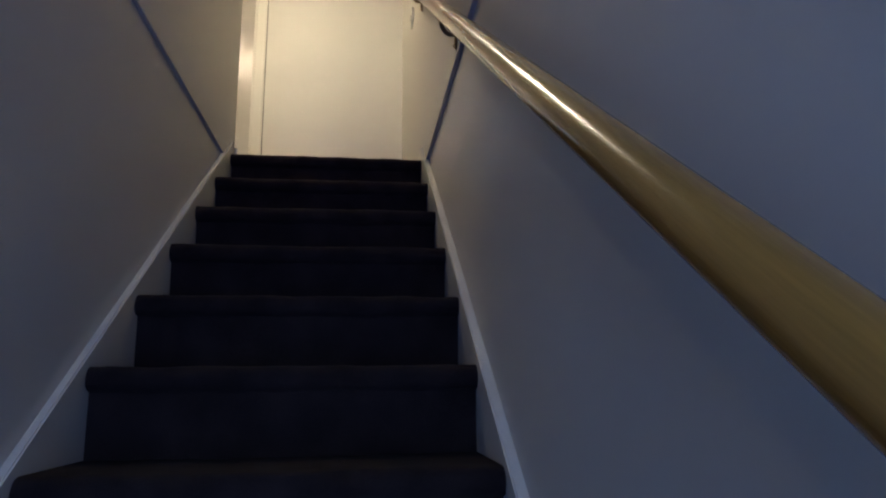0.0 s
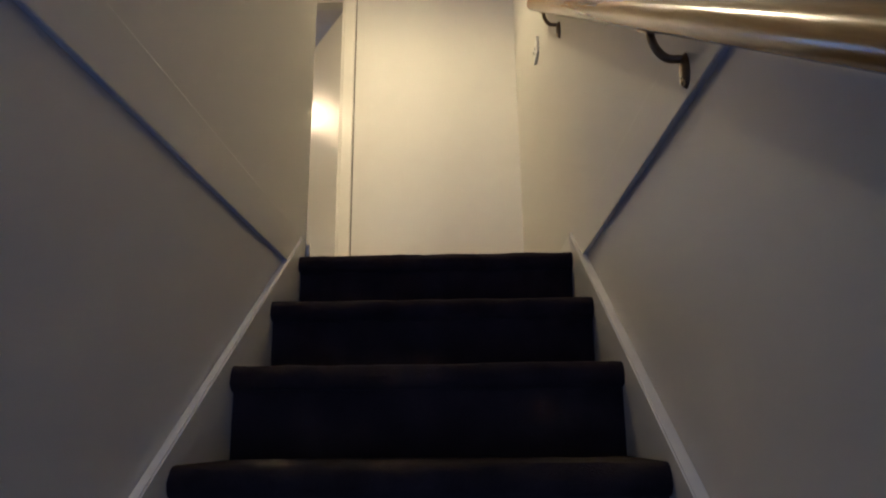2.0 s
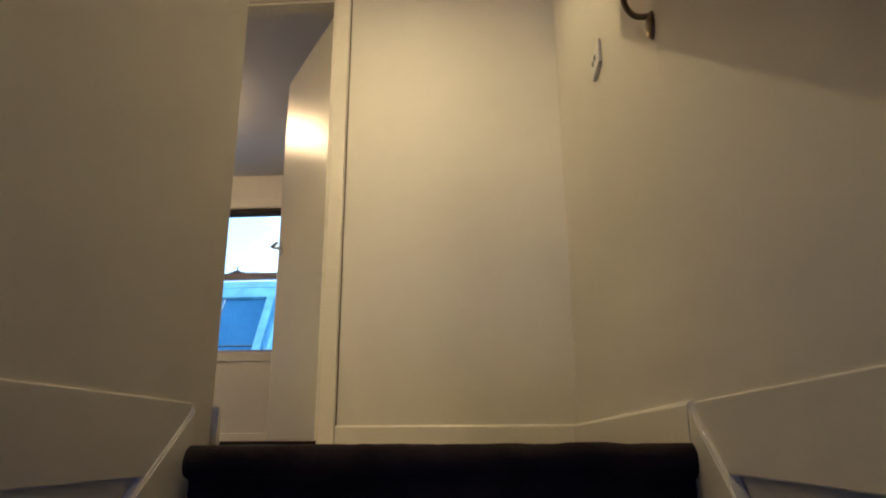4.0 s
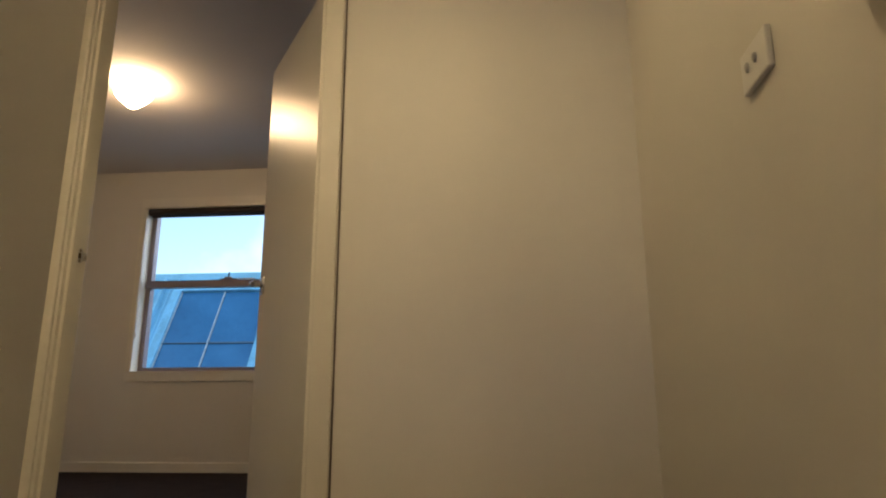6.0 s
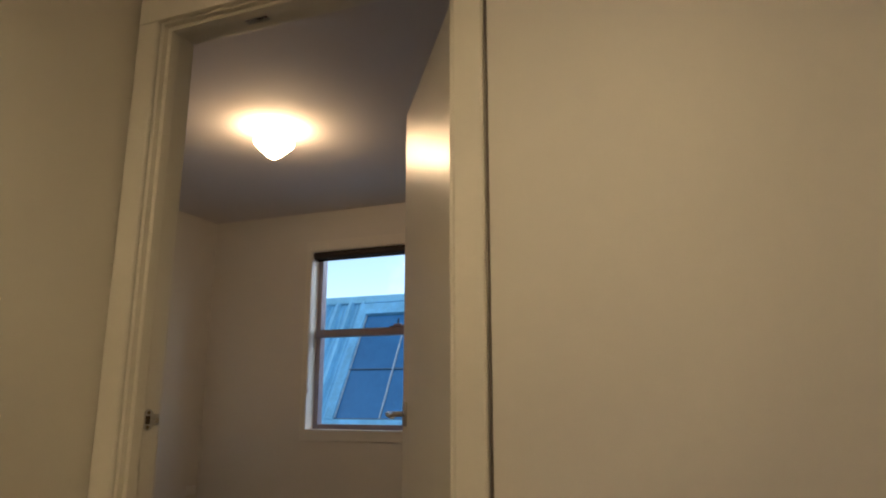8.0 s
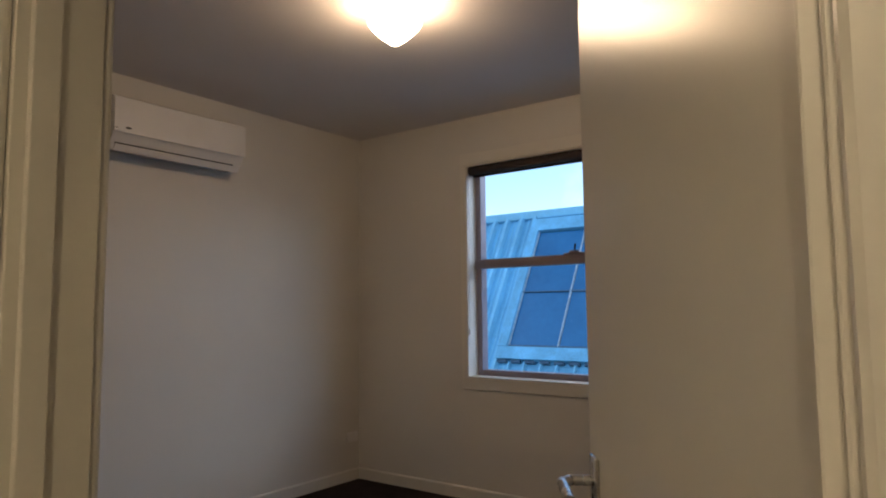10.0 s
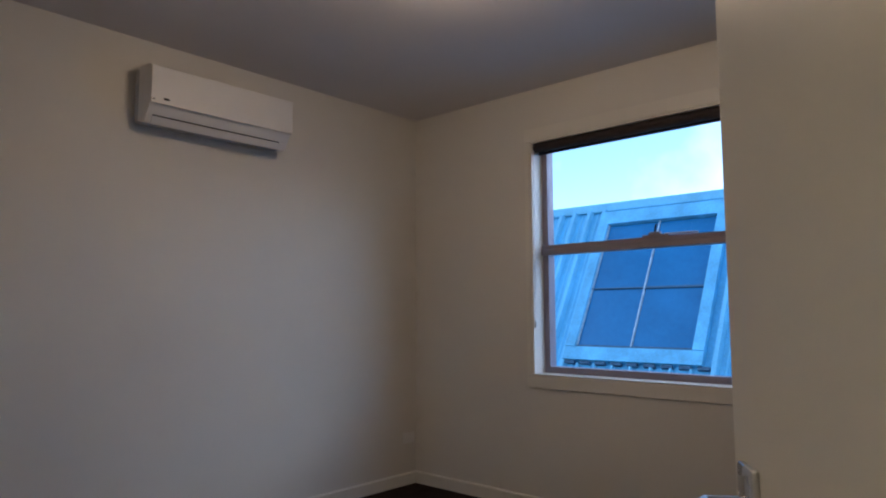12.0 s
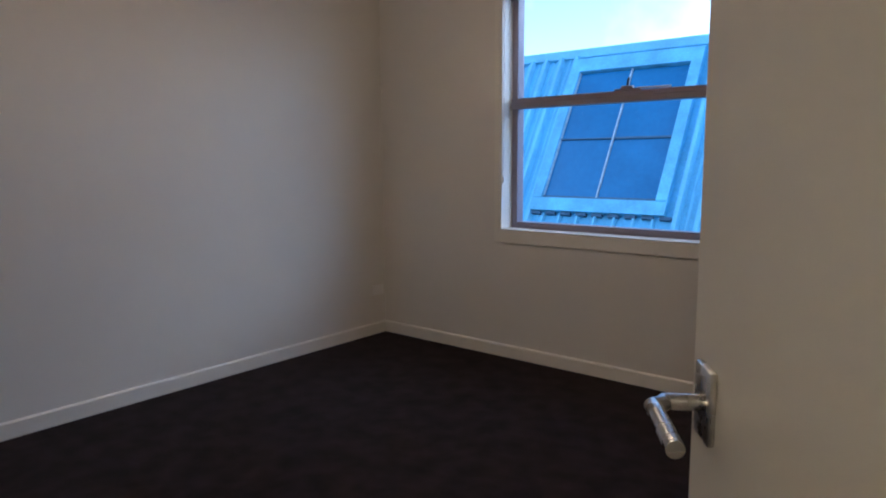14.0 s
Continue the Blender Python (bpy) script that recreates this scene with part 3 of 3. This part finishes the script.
# winder latch on the meeting rail
lx = -1.80
bm = bmesh.new()
box(bm, lx - 0.075, fy0 - 0.030, 1.632, lx + 0.075, fy0 - 0.006, 1.641, 0.003)
box(bm, lx - 0.035, fy0 - 0.034, 1.638, lx + 0.035, fy0 - 0.004, 1.656, 0.006)
part("winder", bm, ALU, rail_w, "grey window winder")
bm = bmesh.new()
tube(bm, [(lx, fy0 - 0.02, 1.652), (lx + 0.004, fy0 - 0.024, 1.678), (lx + 0.012, fy0 - 0.03, 1.696)], 0.006, 10)
part("crank_handle", bm, DARK, rail_w, "small black crank", True)
bm = bmesh.new()
rod(bm, (lx + 0.05, fy0 - 0.016, 1.640), (lx + 0.24, fy0 - 0.016, 1.638), 0.005, seg=10)
part("stay_arm", bm, TRIM, rail_w, "pale stay arm", True)

# rolled-up blind under the window head
blind = thing("roller_blind", (-1.8, RY1 + 0.04, WZ1 - 0.045), "dark brown roller blind rolled up under the window head", "blind")
inv = blind.matrix_world.inverted()
bm = bmesh.new()
rod(bm, (WX0 + 0.022, RY1 + 0.024, WZ1 - 0.042), (WX1 - 0.022, RY1 + 0.024, WZ1 - 0.042), 0.031, seg=32)
ob = part("fabric_roll", bm, BLIND, blind, "", True)
ob.matrix_parent_inverse = inv
bm = bmesh.new()
box(bm, WX0 + 0.024, RY1 + 0.056, WZ1 - 0.082, WX1 - 0.024, RY1 + 0.066, WZ1 - 0.060, 0.003)
ob = part("bottom_bar", bm, BLIND, blind)
ob.matrix_parent_inverse = inv
for x in (WX0 + 0.0125, WX1 - 0.0205):
    bm = bmesh.new()
    box(bm, x, RY1 + 0.002, WZ1 - 0.078, x + 0.008, RY1 + 0.066, WZ1 - 0.0125, 0.002)
    ob = part("bracket", bm, GREYPLASTIC, blind)
    ob.matrix_parent_inverse = inv
bm = bmesh.new()
tube(bm, [(WX0 + 0.020, RY1 + 0.004, WZ1 - 0.06), (WX0 + 0.018, RY1 + 0.003, 1.6), (WX0 + 0.018, RY1 + 0.003, 1.16)], 0.0025, 8)
tube(bm, [(WX0 + 0.018, RY1 + 0.003, 1.155), (WX0 + 0.018, RY1 + 0.003, 1.115)], 0.006, 10)
ob = part("pull_cord", bm, PLASTIC, blind, "thin white pull cord", True)
ob.matrix_parent_inverse = inv

# ---- outside: the neighbour with its steep metal roof ----
GROUND = -6.0
bm = bmesh.new()
for i in range(-4, 4):
    for j in range(-4, 4):
        v = [bm.verts.new((a * 300, b * 300, GROUND)) for a, b in ((i, j), (i + 1, j), (i + 1, j + 1), (i, j + 1))]
        bm.faces.new(v)
bmesh.ops.remove_doubles(bm, verts=bm.verts, dist=0.01)
tagged(new("ground", mesh_of("ground", bm, ASPHALT)), "grey asphalt ground between the buildings", "ground", kind="structure")

house = thing("neighbouring_building", (-3.5, 9.0, GROUND), "neighbouring building with a steep pale blue metal roof and a skylight", "building")
inv = house.matrix_world.inverted()
SL = 0.586                       # how far the roof leans back for each metre up
RZ0, RZ1 = -1.4, 2.645


def roof_y(z):
    return 7.30 + (z - 0.72) * SL


def on_roof(x, z, out=0.0):
    n = Vector((0, -1, SL)).normalized()
    return Vector((x, roof_y(z), z)) + n * out


def roof_box(bm, x0, z0, x1, z1, o0, o1):
    vs = [bm.verts.new(on_roof(x, z, o)) for o in (o0, o1) for x, z in ((x0, z0), (x1, z0), (x1, z1), (x0, z1))]
    for f in ((0, 3, 2, 1), (4, 5, 6, 7), (0, 1, 5, 4), (1, 2, 6, 5), (2, 3, 7, 6), (3, 0, 4, 7)):
        bm.faces.new([vs[k] for k in f])
    return bm


def roof_rib(bm, x0, z0, x1, z1, slant, high):
    """A folded rib with sloping flanks, running up the roof."""
    vs = [bm.verts.new(on_roof(x, z, o)) for z in (z0, z1) for x, o in ((x0, 0.0), (x1, 0.0), (x1 - slant, high), (x0 + slant, high))]
    for f in ((0, 1, 2, 3), (7, 6, 5, 4), (1, 5, 6, 2), (2, 6, 7, 3), (3, 7, 4, 0)):
        bm.faces.new([vs[k] for k in f])
    return bm


def house_part(name, bm, mat, label="", parent=None):
    bmesh.ops.recalc_face_normals(bm, faces=bm.faces)
    ob = part(name, bm, mat, parent or house, label)
    if parent is None:
        ob.matrix_parent_inverse = inv
    return ob


bm = bmesh.new()
roof_box(bm, -15, RZ0, 9, RZ1, -0.15, 0.0)
roof = house_part("roof", bm, ZINC, "pale blue sheet metal roof")
bm = bmesh.new()
box(bm, -15, roof_y(RZ0) + 0.1, GROUND, 9, roof_y(RZ0) + 6.0, RZ0)
box(bm, -15, roof_y(RZ1) + 0.16, RZ0, 9, roof_y(RZ0) + 6.0, RZ1 - 0.02)
house_part("wall", bm, BRICK, "rendered grey wall")
bm = bmesh.new()
box(bm, -15.05, roof_y(RZ1) - 0.07, RZ1 - 0.045, 9.05, roof_y(RZ1) + 0.35, RZ1 + 0.075, 0.012)
house_part("ridge_cap", bm, ZINCTRIM, "pale blue metal capping")
rng = random.Random(4)
SX0, SX1, SZ0, SZ1 = -4.55, -3.09, 0.775, 2.36
# ribs paler than the pans: their light-and-shade contrast is put into the colour
bm = bmesh.new()
roof_rib(bm, 0, RZ0, 0.098, RZ1 - 0.045, 0.026, 0.068)
roof_rib(bm, 0.150, RZ0, 0.180, RZ1 - 0.045, 0.010, 0.010)
bmesh.ops.recalc_face_normals(bm, faces=bm.faces)
seam = mesh_of("standing_seam", bm, ZINCTRIM)
bm = bmesh.new()
roof_rib(bm, 0, RZ0, 0.05, SZ0 - 0.20, 0.014, 0.045)
bmesh.ops.recalc_face_normals(bm, faces=bm.faces)
seam_low = mesh_of("standing_seam_low", bm, ZINCTRIM)
for k in range(60):
    x = -11 + k * 0.232
    ob = new("standing_seam", seam_low if SX0 - 0.16 < x < SX1 + 0.13 else seam)
    ob.matrix_world = Matrix.Translation((x + rng.uniform(-0.008, 0.008), 0, 0))
    ob.parent, ob.matrix_parent_inverse = house, inv
# skylight: surround, panes, glazing bars, apron
sky_bm = bmesh.new()
for b in ((SX0 - 0.13, SZ0 - 0.02, SX0, SZ1 + 0.18), (SX1, SZ0 - 0.02, SX1 + 0.13, SZ1 + 0.18), (SX0, SZ1, SX1, SZ1 + 0.18)):
    roof_box(sky_bm, *b, 0.0, 0.085)
skyl = house_part("skylight", sky_bm, ZINCEDGE, "pale blue metal skylight surround")
XM, ZM = -3.83, 1.485
for x0, x1 in ((SX0, XM), (XM, SX1)):
    for z0, z1 in ((SZ0, ZM), (ZM, SZ1)):
        bm = bmesh.new()
        roof_box(bm, x0 + 0.012, z0 + 0.01, x1 - 0.012, z1 - 0.01, 0.02, 0.03)
        house_part("pane", bm, OLDGLASS, "dull blue glass pane", skyl)
# level bars darker than the upright ones
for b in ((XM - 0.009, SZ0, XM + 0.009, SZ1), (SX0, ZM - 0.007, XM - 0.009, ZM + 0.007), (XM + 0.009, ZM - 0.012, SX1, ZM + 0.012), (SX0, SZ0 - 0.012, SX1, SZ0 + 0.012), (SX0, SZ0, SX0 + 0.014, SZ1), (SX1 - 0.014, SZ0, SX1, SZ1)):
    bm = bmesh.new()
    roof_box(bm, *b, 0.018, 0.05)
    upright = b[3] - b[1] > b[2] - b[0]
    house_part("glazing_bar", bm, LEAD if upright else DARKLEAD, "weathered pale glazing bar" if upright else "dark level glazing bar", skyl)
bm = bmesh.new()
roof_box(bm, SX0 - 0.13, SZ0 - 0.17, SX1 + 0.13, SZ0 - 0.02, 0.0, 0.075)
house_part("apron", bm, ZINCEDGE, "pale blue flashing apron", skyl)
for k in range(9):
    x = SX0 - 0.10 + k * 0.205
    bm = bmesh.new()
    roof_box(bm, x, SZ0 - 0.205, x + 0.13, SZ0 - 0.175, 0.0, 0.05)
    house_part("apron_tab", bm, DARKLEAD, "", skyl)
